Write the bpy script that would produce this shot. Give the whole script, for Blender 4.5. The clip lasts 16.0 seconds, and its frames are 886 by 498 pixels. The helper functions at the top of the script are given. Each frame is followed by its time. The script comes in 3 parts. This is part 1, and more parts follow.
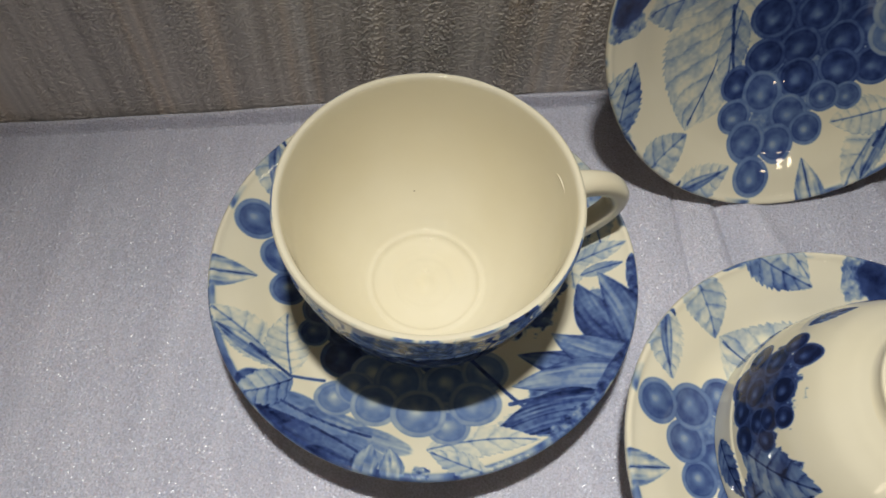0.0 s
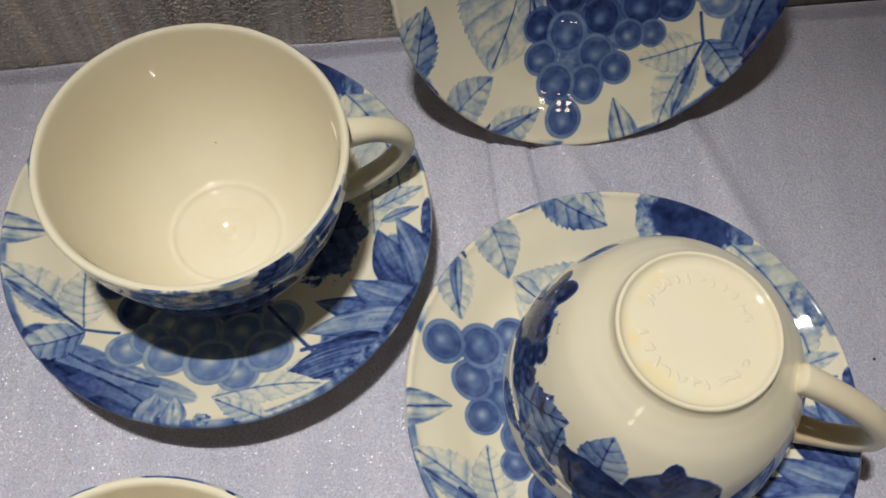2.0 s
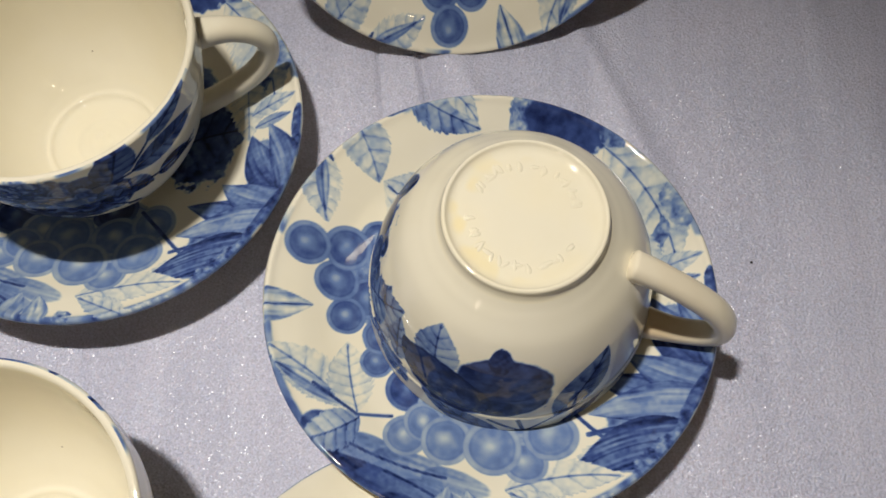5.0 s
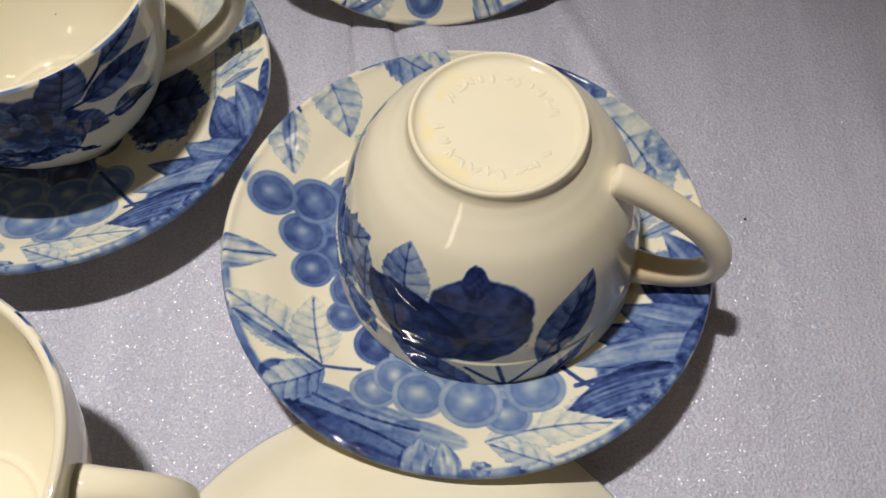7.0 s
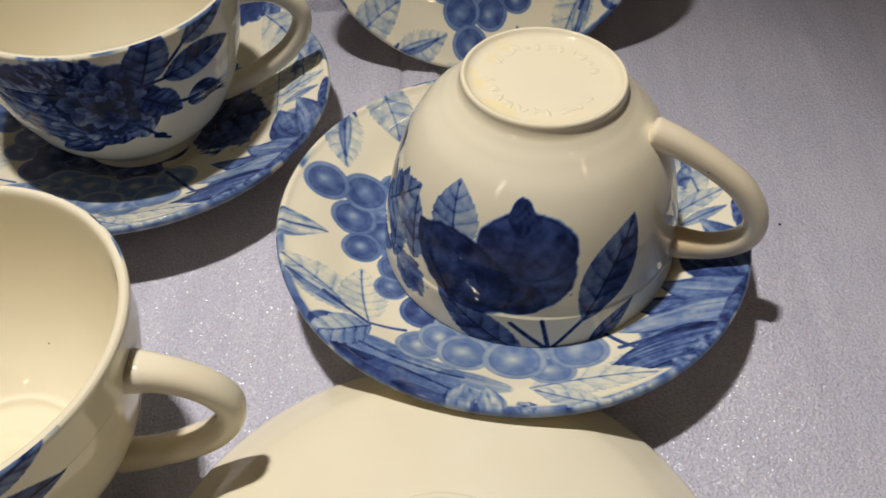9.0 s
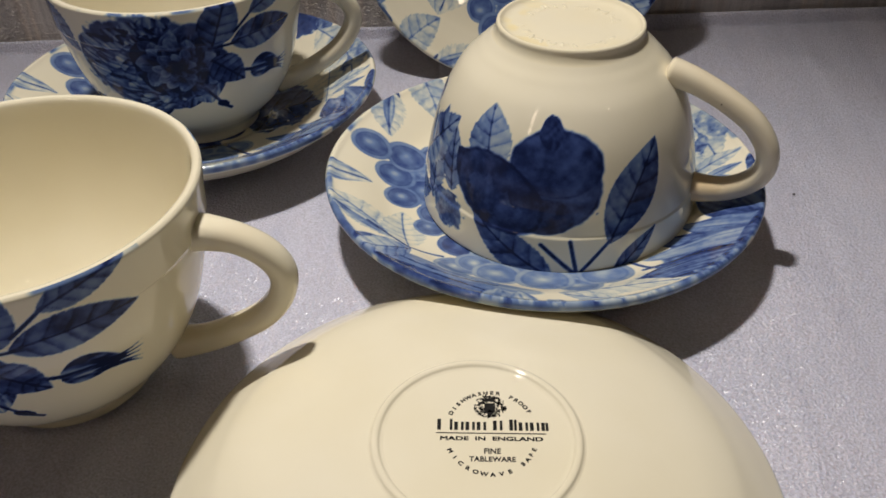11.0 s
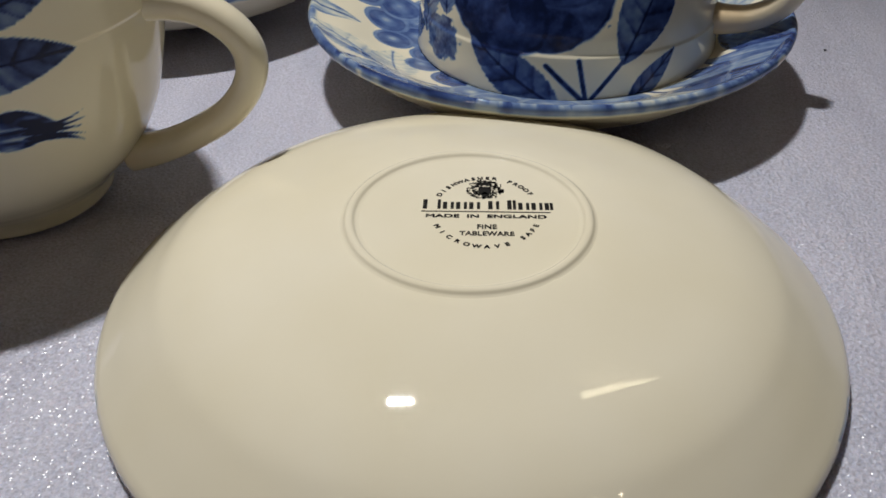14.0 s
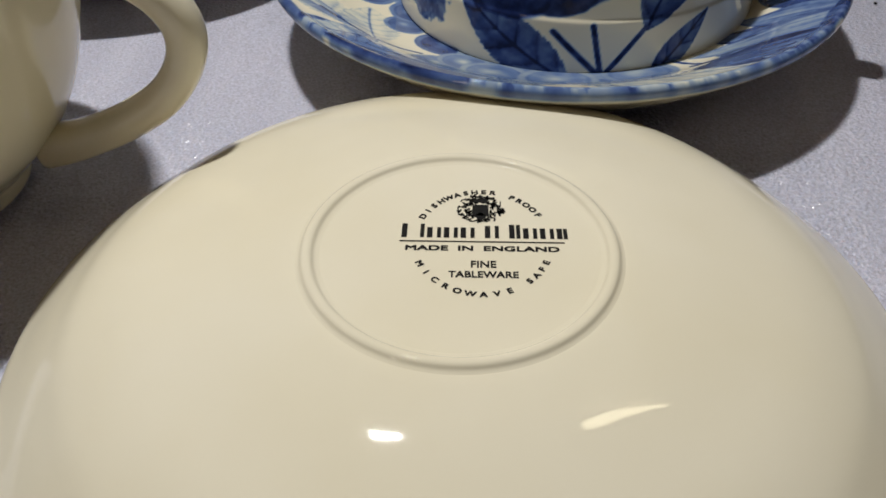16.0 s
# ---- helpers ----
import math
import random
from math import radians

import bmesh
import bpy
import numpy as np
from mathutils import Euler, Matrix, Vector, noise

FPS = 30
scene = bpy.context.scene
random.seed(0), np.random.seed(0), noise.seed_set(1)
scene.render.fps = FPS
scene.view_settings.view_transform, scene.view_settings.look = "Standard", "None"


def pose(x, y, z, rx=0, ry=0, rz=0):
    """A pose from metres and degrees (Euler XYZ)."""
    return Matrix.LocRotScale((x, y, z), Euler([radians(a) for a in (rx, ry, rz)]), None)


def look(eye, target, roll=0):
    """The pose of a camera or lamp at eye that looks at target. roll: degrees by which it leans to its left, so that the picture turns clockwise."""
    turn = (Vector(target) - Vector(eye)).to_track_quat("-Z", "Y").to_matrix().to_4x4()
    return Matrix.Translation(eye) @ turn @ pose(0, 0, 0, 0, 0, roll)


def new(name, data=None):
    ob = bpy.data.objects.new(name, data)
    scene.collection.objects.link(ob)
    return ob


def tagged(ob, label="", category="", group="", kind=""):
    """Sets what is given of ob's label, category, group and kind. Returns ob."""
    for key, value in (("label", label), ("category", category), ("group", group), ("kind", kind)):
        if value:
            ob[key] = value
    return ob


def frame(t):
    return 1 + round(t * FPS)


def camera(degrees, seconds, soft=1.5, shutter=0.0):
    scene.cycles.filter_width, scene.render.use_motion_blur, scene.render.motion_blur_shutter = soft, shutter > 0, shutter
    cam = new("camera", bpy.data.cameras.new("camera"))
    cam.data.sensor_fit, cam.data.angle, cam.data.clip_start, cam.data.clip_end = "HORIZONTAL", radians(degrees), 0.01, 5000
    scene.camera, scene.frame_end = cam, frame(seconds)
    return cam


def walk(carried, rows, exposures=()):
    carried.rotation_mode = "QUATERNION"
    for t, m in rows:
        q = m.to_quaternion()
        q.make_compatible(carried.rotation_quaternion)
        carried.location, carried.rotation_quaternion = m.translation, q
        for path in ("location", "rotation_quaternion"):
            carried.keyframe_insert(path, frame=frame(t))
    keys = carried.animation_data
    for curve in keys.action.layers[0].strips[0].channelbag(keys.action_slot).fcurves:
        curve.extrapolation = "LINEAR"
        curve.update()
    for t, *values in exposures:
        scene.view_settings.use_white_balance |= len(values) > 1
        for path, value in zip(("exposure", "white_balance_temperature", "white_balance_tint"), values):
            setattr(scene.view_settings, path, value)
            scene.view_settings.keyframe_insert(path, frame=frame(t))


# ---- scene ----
cam = camera(55.64, 16.0, soft=1.7)
# seconds, eye in metres, yaw to the left, pitch up, roll
ROWS = [
    (0.0, 0.0000, 0.0000, 0.3149, 0.00, -61.48, 4.55),
    (0.5, 0.0130, 0.0030, 0.3173, -0.26, -61.90, 4.59),
    (1.0, 0.0363, 0.0037, 0.3188, -1.54, -62.49, 5.15),
    (1.5, 0.0538, 0.0022, 0.3195, -2.71, -63.63, 5.67),
    (2.0, 0.0740, 0.0016, 0.3209, -2.96, -64.89, 5.34),
    (2.5, 0.0898, 0.0005, 0.3228, -1.84, -65.87, 3.96),
    (3.0, 0.1041, 0.0005, 0.3183, -0.78, -66.55, 2.95),
    (3.5, 0.1184, -0.0020, 0.3174, -0.48, -67.05, 2.69),
    (4.0, 0.1308, -0.0072, 0.3170, -0.20, -67.49, 2.46),
    (4.5, 0.1336, -0.0120, 0.3169, 0.69, -67.84, 1.71),
    (7.0, 0.1451, -0.0587, 0.2715, 0.46, -60.53, 1.17),
    (7.5, 0.1426, -0.0737, 0.2588, 0.97, -57.36, 0.96),
    (8.0, 0.1429, -0.0880, 0.2459, 1.54, -54.20, 0.70),
    (8.5, 0.1433, -0.1061, 0.2395, 2.51, -50.64, 0.13),
    (9.0, 0.1415, -0.1259, 0.2365, 3.71, -47.45, -0.27),
    (9.5, 0.1411, -0.1436, 0.2300, 4.77, -44.42, -0.80),
    (10.0, 0.1406, -0.1599, 0.2178, 5.51, -42.32, -1.08),
    (12.5, 0.1480, -0.2211, 0.1739, 6.09, -33.71, -0.62),
    (13.0, 0.1494, -0.2224, 0.1601, 6.26, -33.71, -0.93),
    (13.5, 0.1498, -0.2137, 0.1423, 6.38, -34.97, -1.11),
    (14.0, 0.1473, -0.2026, 0.1314, 6.48, -36.68, -0.72),
    (14.5, 0.1450, -0.1918, 0.1219, 6.29, -37.90, -0.21),
    (15.0, 0.1384, -0.1798, 0.1214, 5.77, -39.19, 0.46),
    (15.5, 0.1424, -0.1676, 0.1221, 5.61, -40.41, 0.27),
    (16.0, 0.1438, -0.1581, 0.1227, 5.80, -41.64, -0.43),
]


def aim(x, y, z, yaw, pitch, roll):
    a, b = radians(yaw), radians(pitch)
    return look((x, y, z), (x - math.sin(a) * math.cos(b), y + math.cos(a) * math.cos(b), z + math.sin(b)), roll)


walk(cam, [(t, aim(*place)) for t, *place in ROWS],
     [(0, -0.26, 6450, 7), (2, -0.31, 6450, 9), (4.5, -0.18, 6450, 11), (9, -0.18, 6640, 12), (12.5, -0.18, 6500, 12), (14, -0.32, 6190, 10.5), (16, -0.30, 6230, 10)])

# ---- light ----
world = bpy.data.worlds.new("dim_room")
world.use_nodes = True
world.node_tree.nodes["Background"].inputs[0].default_value = (1.0, 0.80, 0.55, 1)
world.node_tree.nodes["Background"].inputs[1].default_value = 0.003
scene.world = world
LAMP = (-0.012, 0.11, 0.74)
for n in (-1.75, -0.6, 0.2, 1.5):
    bulb = bpy.data.lights.new("lamp_bulb", "SPOT")
    bulb.energy, bulb.color, bulb.shadow_soft_size = 6.4, (1.0, 0.955, 0.89), 0.0065
    bulb.spot_size, bulb.spot_blend = radians(80), 1.0
    eye = (LAMP[0] + 0.012 * n, LAMP[1], LAMP[2])
    new("lamp_bulb", bulb).matrix_world = look(eye, (0.09, -0.12, 0))
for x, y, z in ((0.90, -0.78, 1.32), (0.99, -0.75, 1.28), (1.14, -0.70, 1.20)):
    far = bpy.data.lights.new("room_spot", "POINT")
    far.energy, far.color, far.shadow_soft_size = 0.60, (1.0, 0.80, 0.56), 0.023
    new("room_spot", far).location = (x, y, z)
# added unseen panel whose mirror image is the pale streak on the overturned cup
shade = bpy.data.lights.new("streak_panel", "AREA")
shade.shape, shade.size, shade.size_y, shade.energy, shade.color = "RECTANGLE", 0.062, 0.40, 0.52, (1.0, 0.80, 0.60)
new("streak_panel", shade).matrix_world = look((-0.37, -0.73, 0.64), (0.14, 0.06, 0.06))
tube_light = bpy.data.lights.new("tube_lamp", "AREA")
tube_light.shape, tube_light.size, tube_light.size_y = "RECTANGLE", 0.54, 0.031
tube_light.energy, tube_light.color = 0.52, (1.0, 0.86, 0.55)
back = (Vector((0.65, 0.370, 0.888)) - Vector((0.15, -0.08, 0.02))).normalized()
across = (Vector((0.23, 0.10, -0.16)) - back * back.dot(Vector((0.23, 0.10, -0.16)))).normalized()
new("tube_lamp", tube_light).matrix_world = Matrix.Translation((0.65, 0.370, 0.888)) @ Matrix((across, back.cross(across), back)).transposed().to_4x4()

# ---- materials ----
def material(name):
    m = bpy.data.materials.new(name)
    m.use_nodes = True
    t = m.node_tree
    return m, t, t.nodes["Principled BSDF"]


def node(t, kind, **inputs):
    n = t.nodes.new("ShaderNode" + kind)
    for k, v in inputs.items():
        n.inputs[k.replace("_", " ")].default_value = v
    return n


def mapped(t, scale):
    co = t.nodes.new("ShaderNodeTexCoord")
    mp = node(t, "Mapping")
    mp.inputs["Scale"].default_value = scale
    t.links.new(co.outputs["Object"], mp.inputs["Vector"])
    return mp.outputs["Vector"]


def ramp(t, source, *stops):
    r = t.nodes.new("ShaderNodeValToRGB")
    r.color_ramp.elements[0].position, r.color_ramp.elements[0].color = stops[0][0], (*stops[0][1], 1)
    r.color_ramp.elements[1].position, r.color_ramp.elements[1].color = stops[-1][0], (*stops[-1][1], 1)
    for pos, col in stops[1:-1]:
        e = r.color_ramp.elements.new(pos)
        e.color = (*col, 1)
    t.links.new(source, r.inputs[0])
    return r.outputs[0]


def mixed(t, kind, fac, a, b):
    m = t.nodes.new("ShaderNodeMix")
    m.data_type, m.blend_type = "RGBA", kind
    for socket, value in ((m.inputs[0], fac), (m.inputs[6], a), (m.inputs[7], b)):
        if hasattr(value, "is_linked"):
            t.links.new(value, socket)
        else:
            socket.default_value = value
    return m.outputs[2]


def math_node(t, op, a, b):
    m = t.nodes.new("ShaderNodeMath")
    m.operation = op
    for socket, value in ((m.inputs[0], a), (m.inputs[1], b)):
        if hasattr(value, "is_linked"):
            t.links.new(value, socket)
        else:
            socket.default_value = value
    return m.outputs[0]


def bumped(t, p, height, strength, distance):
    b = node(t, "Bump", Strength=strength, Distance=distance)
    t.links.new(height, b.inputs["Height"])
    t.links.new(b.outputs[0], p.inputs["Normal"])
    return b


CREAM_A, CREAM_B = (0.786, 0.736, 0.588), (0.745, 0.686, 0.516)


def glaze(name, printed, tint=None, gloss=0.5, ior=1.5):
    """Cream earthenware under a clear glaze; printed: blue ink of the density that the mesh carries."""
    m, t, p = material(name)
    v = mapped(t, (1, 1, 1))
    big, fine = node(t, "TexNoise", Scale=22.0, Detail=3.0), node(t, "TexNoise", Scale=900.0, Detail=2.0)
    t.links.new(v, big.inputs["Vector"]), t.links.new(v, fine.inputs["Vector"])
    cream = ramp(t, big.outputs[0], (0.3, CREAM_B), (0.7, CREAM_A))
    if tint:
        stain = node(t, "TexNoise", Scale=32.0, Detail=3.0)
        t.links.new(v, stain.inputs["Vector"])
        worn = t.nodes.new("ShaderNodeAttribute")
        worn.attribute_name = "ink"
        spots = ramp(t, stain.outputs[0], (0.42, (0, 0, 0)), (0.66, (0.20, 0.20, 0.20)))
        cream = mixed(t, "MIX", math_node(t, "MAXIMUM", spots, worn.outputs["Fac"]), cream, (*tint, 1))
    # tiny pinholes and specks in the glaze
    dots = node(t, "TexVoronoi", Scale=75.0)
    t.links.new(v, dots.inputs["Vector"])
    speck = ramp(t, dots.outputs["Distance"], (0.018, (1, 1, 1)), (0.030, (0, 0, 0)))
    pick = node(t, "TexNoise", Scale=31.0)
    t.links.new(v, pick.inputs["Vector"])
    rare = ramp(t, pick.outputs[0], (0.66, (0, 0, 0)), (0.68, (1, 1, 1)))
    cream = mixed(t, "MIX", mixed(t, "MULTIPLY", 1.0, speck, rare), cream, (0.16, 0.11, 0.06, 1))
    if printed:
        at = t.nodes.new("ShaderNodeAttribute")
        at.attribute_name = "ink"
        wash, grain = node(t, "TexNoise", Scale=200.0, Detail=2.5), node(t, "TexNoise", Scale=1500.0, Detail=2.0)
        t.links.new(v, wash.inputs["Vector"]), t.links.new(v, grain.inputs["Vector"])
        vary = math_node(t, "ADD", math_node(t, "MULTIPLY", wash.outputs[0], 0.8), math_node(t, "MULTIPLY", grain.outputs[0], 0.2))
        vary = math_node(t, "ADD", math_node(t, "MULTIPLY", vary, 0.46), 0.93)
        ink = math_node(t, "MULTIPLY", at.outputs["Fac"], vary)
        shade = ramp(t, ink, (0.0, (1, 1, 1)), (0.12, (0.80, 0.87, 0.96)), (0.32, (0.43, 0.56, 0.83)), (0.55, (0.172, 0.285, 0.68)),
                     (0.76, (0.056, 0.104, 0.39)), (0.95, (0.017, 0.032, 0.15)), (1.0, (0.012, 0.022, 0.10)))
        cream = mixed(t, "MULTIPLY", 1.0, cream, shade)
        t.links.new(ramp(t, ink, (0.1, (0.5, 0.5, 0.5)), (0.75, (gloss, gloss, gloss))), p.inputs["Specular IOR Level"])
    t.links.new(cream, p.inputs["Base Color"])
    p.inputs["IOR"].default_value = ior
    p.inputs["Subsurface Weight"].default_value = 0.0
    t.links.new(ramp(t, big.outputs[0], (0.3, (0.018, 0.018, 0.018)), (0.7, (0.04, 0.04, 0.04))), p.inputs["Roughness"])
    orange = node(t, "TexNoise", Scale=130.0, Detail=1.0)
    t.links.new(v, orange.inputs["Vector"])
    bumped(t, p, orange.outputs[0], 0.05, 0.0008)
    return m


GLAZE = glaze("cream_glaze", False)
PRINT = glaze("printed_glaze", True, None, 0.13)
DISH_PRINT = glaze("printed_dish_glaze", True)
BACK = glaze("printed_back_glaze", True)
INNER = glaze("inner_glaze", False, ior=1.75)
HANDLE = glaze("handle_glaze", False, (0.62, 0.41, 0.18))
MARKS = glaze("worn_glaze", False, (0.80, 0.67, 0.34))


def foam_material():
    m, t, p = material("foam_sheet")
    v = mapped(t, (1, 1, 1))
    streak, cloud = node(t, "TexNoise", Scale=1.0, Detail=3.0), node(t, "TexNoise", Scale=14.0, Detail=3.0)
    t.links.new(mapped(t, (60, 4, 1)), streak.inputs["Vector"]), t.links.new(v, cloud.inputs["Vector"])
    cell, fine = node(t, "TexVoronoi", Scale=820.0), node(t, "TexNoise", Scale=1250.0, Detail=3.0, Roughness=0.7)
    t.links.new(v, cell.inputs["Vector"]), t.links.new(v, fine.inputs["Vector"])
    col = ramp(t, streak.outputs[0], (0.3, (0.58, 0.585, 0.70)), (0.7, (0.695, 0.695, 0.81)))
    col = mixed(t, "MULTIPLY", 1.0, col, ramp(t, cloud.outputs[0], (0.3, (0.93, 0.94, 0.96)), (0.7, (1.05, 1.03, 1.03))))
    col = mixed(t, "MULTIPLY", 1.0, col, ramp(t, fine.outputs[0], (0.32, (0.72, 0.72, 0.72)), (0.66, (1.12, 1.12, 1.12))))
    t.links.new(col, p.inputs["Base Color"])
    p.inputs["Roughness"].default_value = 0.5
    h = math_node(t, "ADD", cell.outputs["Distance"], math_node(t, "MULTIPLY", fine.outputs[0], 1.4))
    bumped(t, p, h, 0.8, 0.0007)
    # thin crinkled film that glints: small facets, each tilted its own way
    film = node(t, "TexVoronoi", Scale=3400.0)
    t.links.new(v, film.inputs["Vector"])
    geo = t.nodes.new("ShaderNodeNewGeometry")
    tilt = t.nodes.new("ShaderNodeVectorMath")
    tilt.operation = "MULTIPLY_ADD"
    tilt.inputs[1].default_value, tilt.inputs[2].default_value = (0.8, 0.8, 0.2), (-0.4, -0.4, -0.1)
    t.links.new(film.outputs["Color"], tilt.inputs[0])
    both, unit = t.nodes.new("ShaderNodeVectorMath"), t.nodes.new("ShaderNodeVectorMath")
    both.operation, unit.operation = "ADD", "NORMALIZE"
    t.links.new(geo.outputs["Normal"], both.inputs[0]), t.links.new(tilt.outputs[0], both.inputs[1])
    t.links.new(both.outputs[0], unit.inputs[0]), t.links.new(unit.outputs[0], p.inputs["Coat Normal"])
    p.inputs["Coat Weight"].default_value, p.inputs["Coat Roughness"].default_value = 0.55, 0.21
    p.inputs["Subsurface Weight"].default_value, p.inputs["Subsurface Scale"].default_value = 0.35, 0.006
    p.inputs["Subsurface Radius"].default_value = (1.0, 0.8, 0.7)
    return m


def wallpaper_material():
    m, t, p = material("wallpaper")
    wide, thin = node(t, "TexNoise", Scale=1.0, Detail=2.0), node(t, "TexNoise", Scale=1.0, Detail=3.0)
    t.links.new(mapped(t, (36, 36, 0.8)), wide.inputs["Vector"])
    t.links.new(mapped(t, (260, 260, 7)), thin.inputs["Vector"])
    col = ramp(t, wide.outputs[0], (0.32, (0.54, 0.50, 0.47)), (0.5, (0.67, 0.62, 0.575)), (0.58, (0.71, 0.615, 0.53)), (0.72, (0.74, 0.715, 0.69)))
    col = mixed(t, "MULTIPLY", 1.0, col, ramp(t, thin.outputs[0], (0.3, (0.74, 0.74, 0.75)), (0.7, (1.1, 1.1, 1.1))))
    t.links.new(col, p.inputs["Base Color"])
    p.inputs["Roughness"].default_value = 0.42
    fine = node(t, "TexNoise", Scale=1.0, Detail=2.0)
    t.links.new(mapped(t, (700, 700, 1100)), fine.inputs["Vector"])
    bumped(t, p, fine.outputs[0], 0.9, 0.0009)
    return m


def plain(name, colour, rough=0.7):
    m, t, p = material(name)
    big = node(t, "TexNoise", Scale=3.0, Detail=4.0)
    t.links.new(mapped(t, (1, 1, 1)), big.inputs["Vector"])
    t.links.new(ramp(t, big.outputs[0], (0.3, tuple(c * 0.88 for c in colour)), (0.7, colour)), p.inputs["Base Color"])
    p.inputs["Roughness"].default_value = rough
    return m


FOAM, PAPER = foam_material(), wallpaper_material()
# room surfaces coloured nearly black so that little light bounces back
DARK_SHELL, WOOD = plain("dark_shell", (0.035, 0.025, 0.017)), plain("table_wood", (0.22, 0.13, 0.07), 0.45)
BLACK = plain("black_ink", (0.012, 0.012, 0.012), 0.25)


# ---- meshes ----
def linked(name, mesh, mat, parent=None, label=""):
    ob = new(name, mesh)
    if mat:
        mesh.materials.append(mat)
    if parent:
        ob.parent = parent
    return tagged(ob, label)


def part(name, bm, mat, parent=None, label="", smooth=True):
    mesh = bpy.data.meshes.new(name)
    bm.to_mesh(mesh)
    bm.free()
    mesh.polygons.foreach_set("use_smooth", [smooth] * len(mesh.polygons))
    return linked(name, mesh, mat, parent, label)


def grid_mesh(name, co, closed_u, attr=None):
    """A mesh from an array of rows x columns x 3; closed_u: the columns run round."""
    rows, cols = co.shape[:2]
    last = cols if closed_u else cols - 1
    i, j = np.meshgrid(np.arange(rows - 1), np.arange(last), indexing="ij")
    k = (j + 1) % cols
    quads = np.stack([i * cols + j, i * cols + k, (i + 1) * cols + k, (i + 1) * cols + j], -1).reshape(-1, 4)
    mesh = bpy.data.meshes.new(name)
    mesh.vertices.add(rows * cols), mesh.loops.add(quads.size), mesh.polygons.add(len(quads))
    mesh.vertices.foreach_set("co", co.astype(np.float32).ravel())
    mesh.loops.foreach_set("vertex_index", quads.astype(np.int32).ravel())
    mesh.polygons.foreach_set("loop_start", np.arange(0, quads.size, 4, dtype=np.int32))
    mesh.polygons.foreach_set("use_smooth", np.ones(len(quads), bool))
    if attr is not None:
        mesh.attributes.new("ink", "FLOAT", "POINT").data.foreach_set("value", attr.astype(np.float32).ravel())
    mesh.update(calc_edges=True)
    return mesh


def smooth_curve(points, n):
    """n points along a smooth curve (Catmull-Rom) through the given ones, evenly spaced."""
    p = np.array(points, float)
    q = np.vstack([2 * p[0] - p[1], p, 2 * p[-1] - p[-2]])
    out = []
    for a, b, c, d in zip(q, q[1:], q[2:], q[3:]):
        s = np.linspace(0, 1, 40, endpoint=False)[:, None]
        out.append(0.5 * (2 * b + (c - a) * s + (2 * a - 5 * b + 4 * c - d) * s**2 + (3 * b - a - 3 * c + d) * s**3))
    out = np.vstack([*out, p[-1:]])
    run = np.r_[0, np.cumsum(np.linalg.norm(np.diff(out, axis=0), axis=1))]
    return np.stack([np.interp(np.linspace(0, run[-1], n), run, c) for c in out.T], -1)


def turned(profile, columns):
    """A surface of revolution: rows of (radius, height)."""
    a = np.linspace(0, 2 * np.pi, columns, endpoint=False)
    r, z = np.array(profile).T
    return np.stack([r[:, None] * np.cos(a), r[:, None] * np.sin(a), np.repeat(z[:, None], columns, 1)], -1)


def tube(path, wide, tall, sides=24):
    """A tube along a path in the plane y = 0, with an oval section."""
    d = np.gradient(path, axis=0)
    d /= np.linalg.norm(d, axis=1)[:, None]
    out = np.stack([-d[:, 1], d[:, 0]], -1)
    a = np.linspace(0, 2 * np.pi, sides, endpoint=False)
    wide, tall = np.broadcast_to(wide, len(path))[:, None], np.broadcast_to(tall, len(path))[:, None]
    c, s = np.cos(a), np.sin(a)
    c, s = np.sign(c) * np.abs(c) ** 0.8, np.sign(s) * np.abs(s) ** 0.8
    return np.stack([path[:, :1] + out[:, :1] * tall * s, wide * c, path[:, 1:] + out[:, 1:] * tall * s], -1)


def box(x0, y0, z0, x1, y1, z1, bevel=0.0):
    bm = bmesh.new()
    bmesh.ops.create_cube(bm, size=1)
    bmesh.ops.scale(bm, vec=(x1 - x0, y1 - y0, z1 - z0), verts=bm.verts)
    bmesh.ops.translate(bm, vec=((x0 + x1) / 2, (y0 + y1) / 2, (z0 + z1) / 2), verts=bm.verts)
    if bevel:
        bmesh.ops.bevel(bm, geom=bm.edges[:], offset=bevel, segments=3, affect="EDGES")
    return bm


# ---- blue print: brush strokes in millimetres on a sheet of points ----
def lattice(x, y, size, seed):
    """Smooth value noise, 0 to 1."""
    x, y = x / size, y / size
    i, j = np.floor(x), np.floor(y)
    u, v = x - i, y - j
    u, v = u * u * (3 - 2 * u), v * v * (3 - 2 * v)

    def value(a, b):
        s = np.sin(a * 127.1 + b * 311.7 + seed * 74.7) * 43758.5453
        return s - np.floor(s)

    return (value(i, j) * (1 - u) + value(i + 1, j) * u) * (1 - v) + (value(i, j + 1) * (1 - u) + value(i + 1, j + 1) * u) * v


def step(a, b, x):
    s = np.clip((x - a) / (b - a), 0, 1)
    return s * s * (3 - 2 * s)


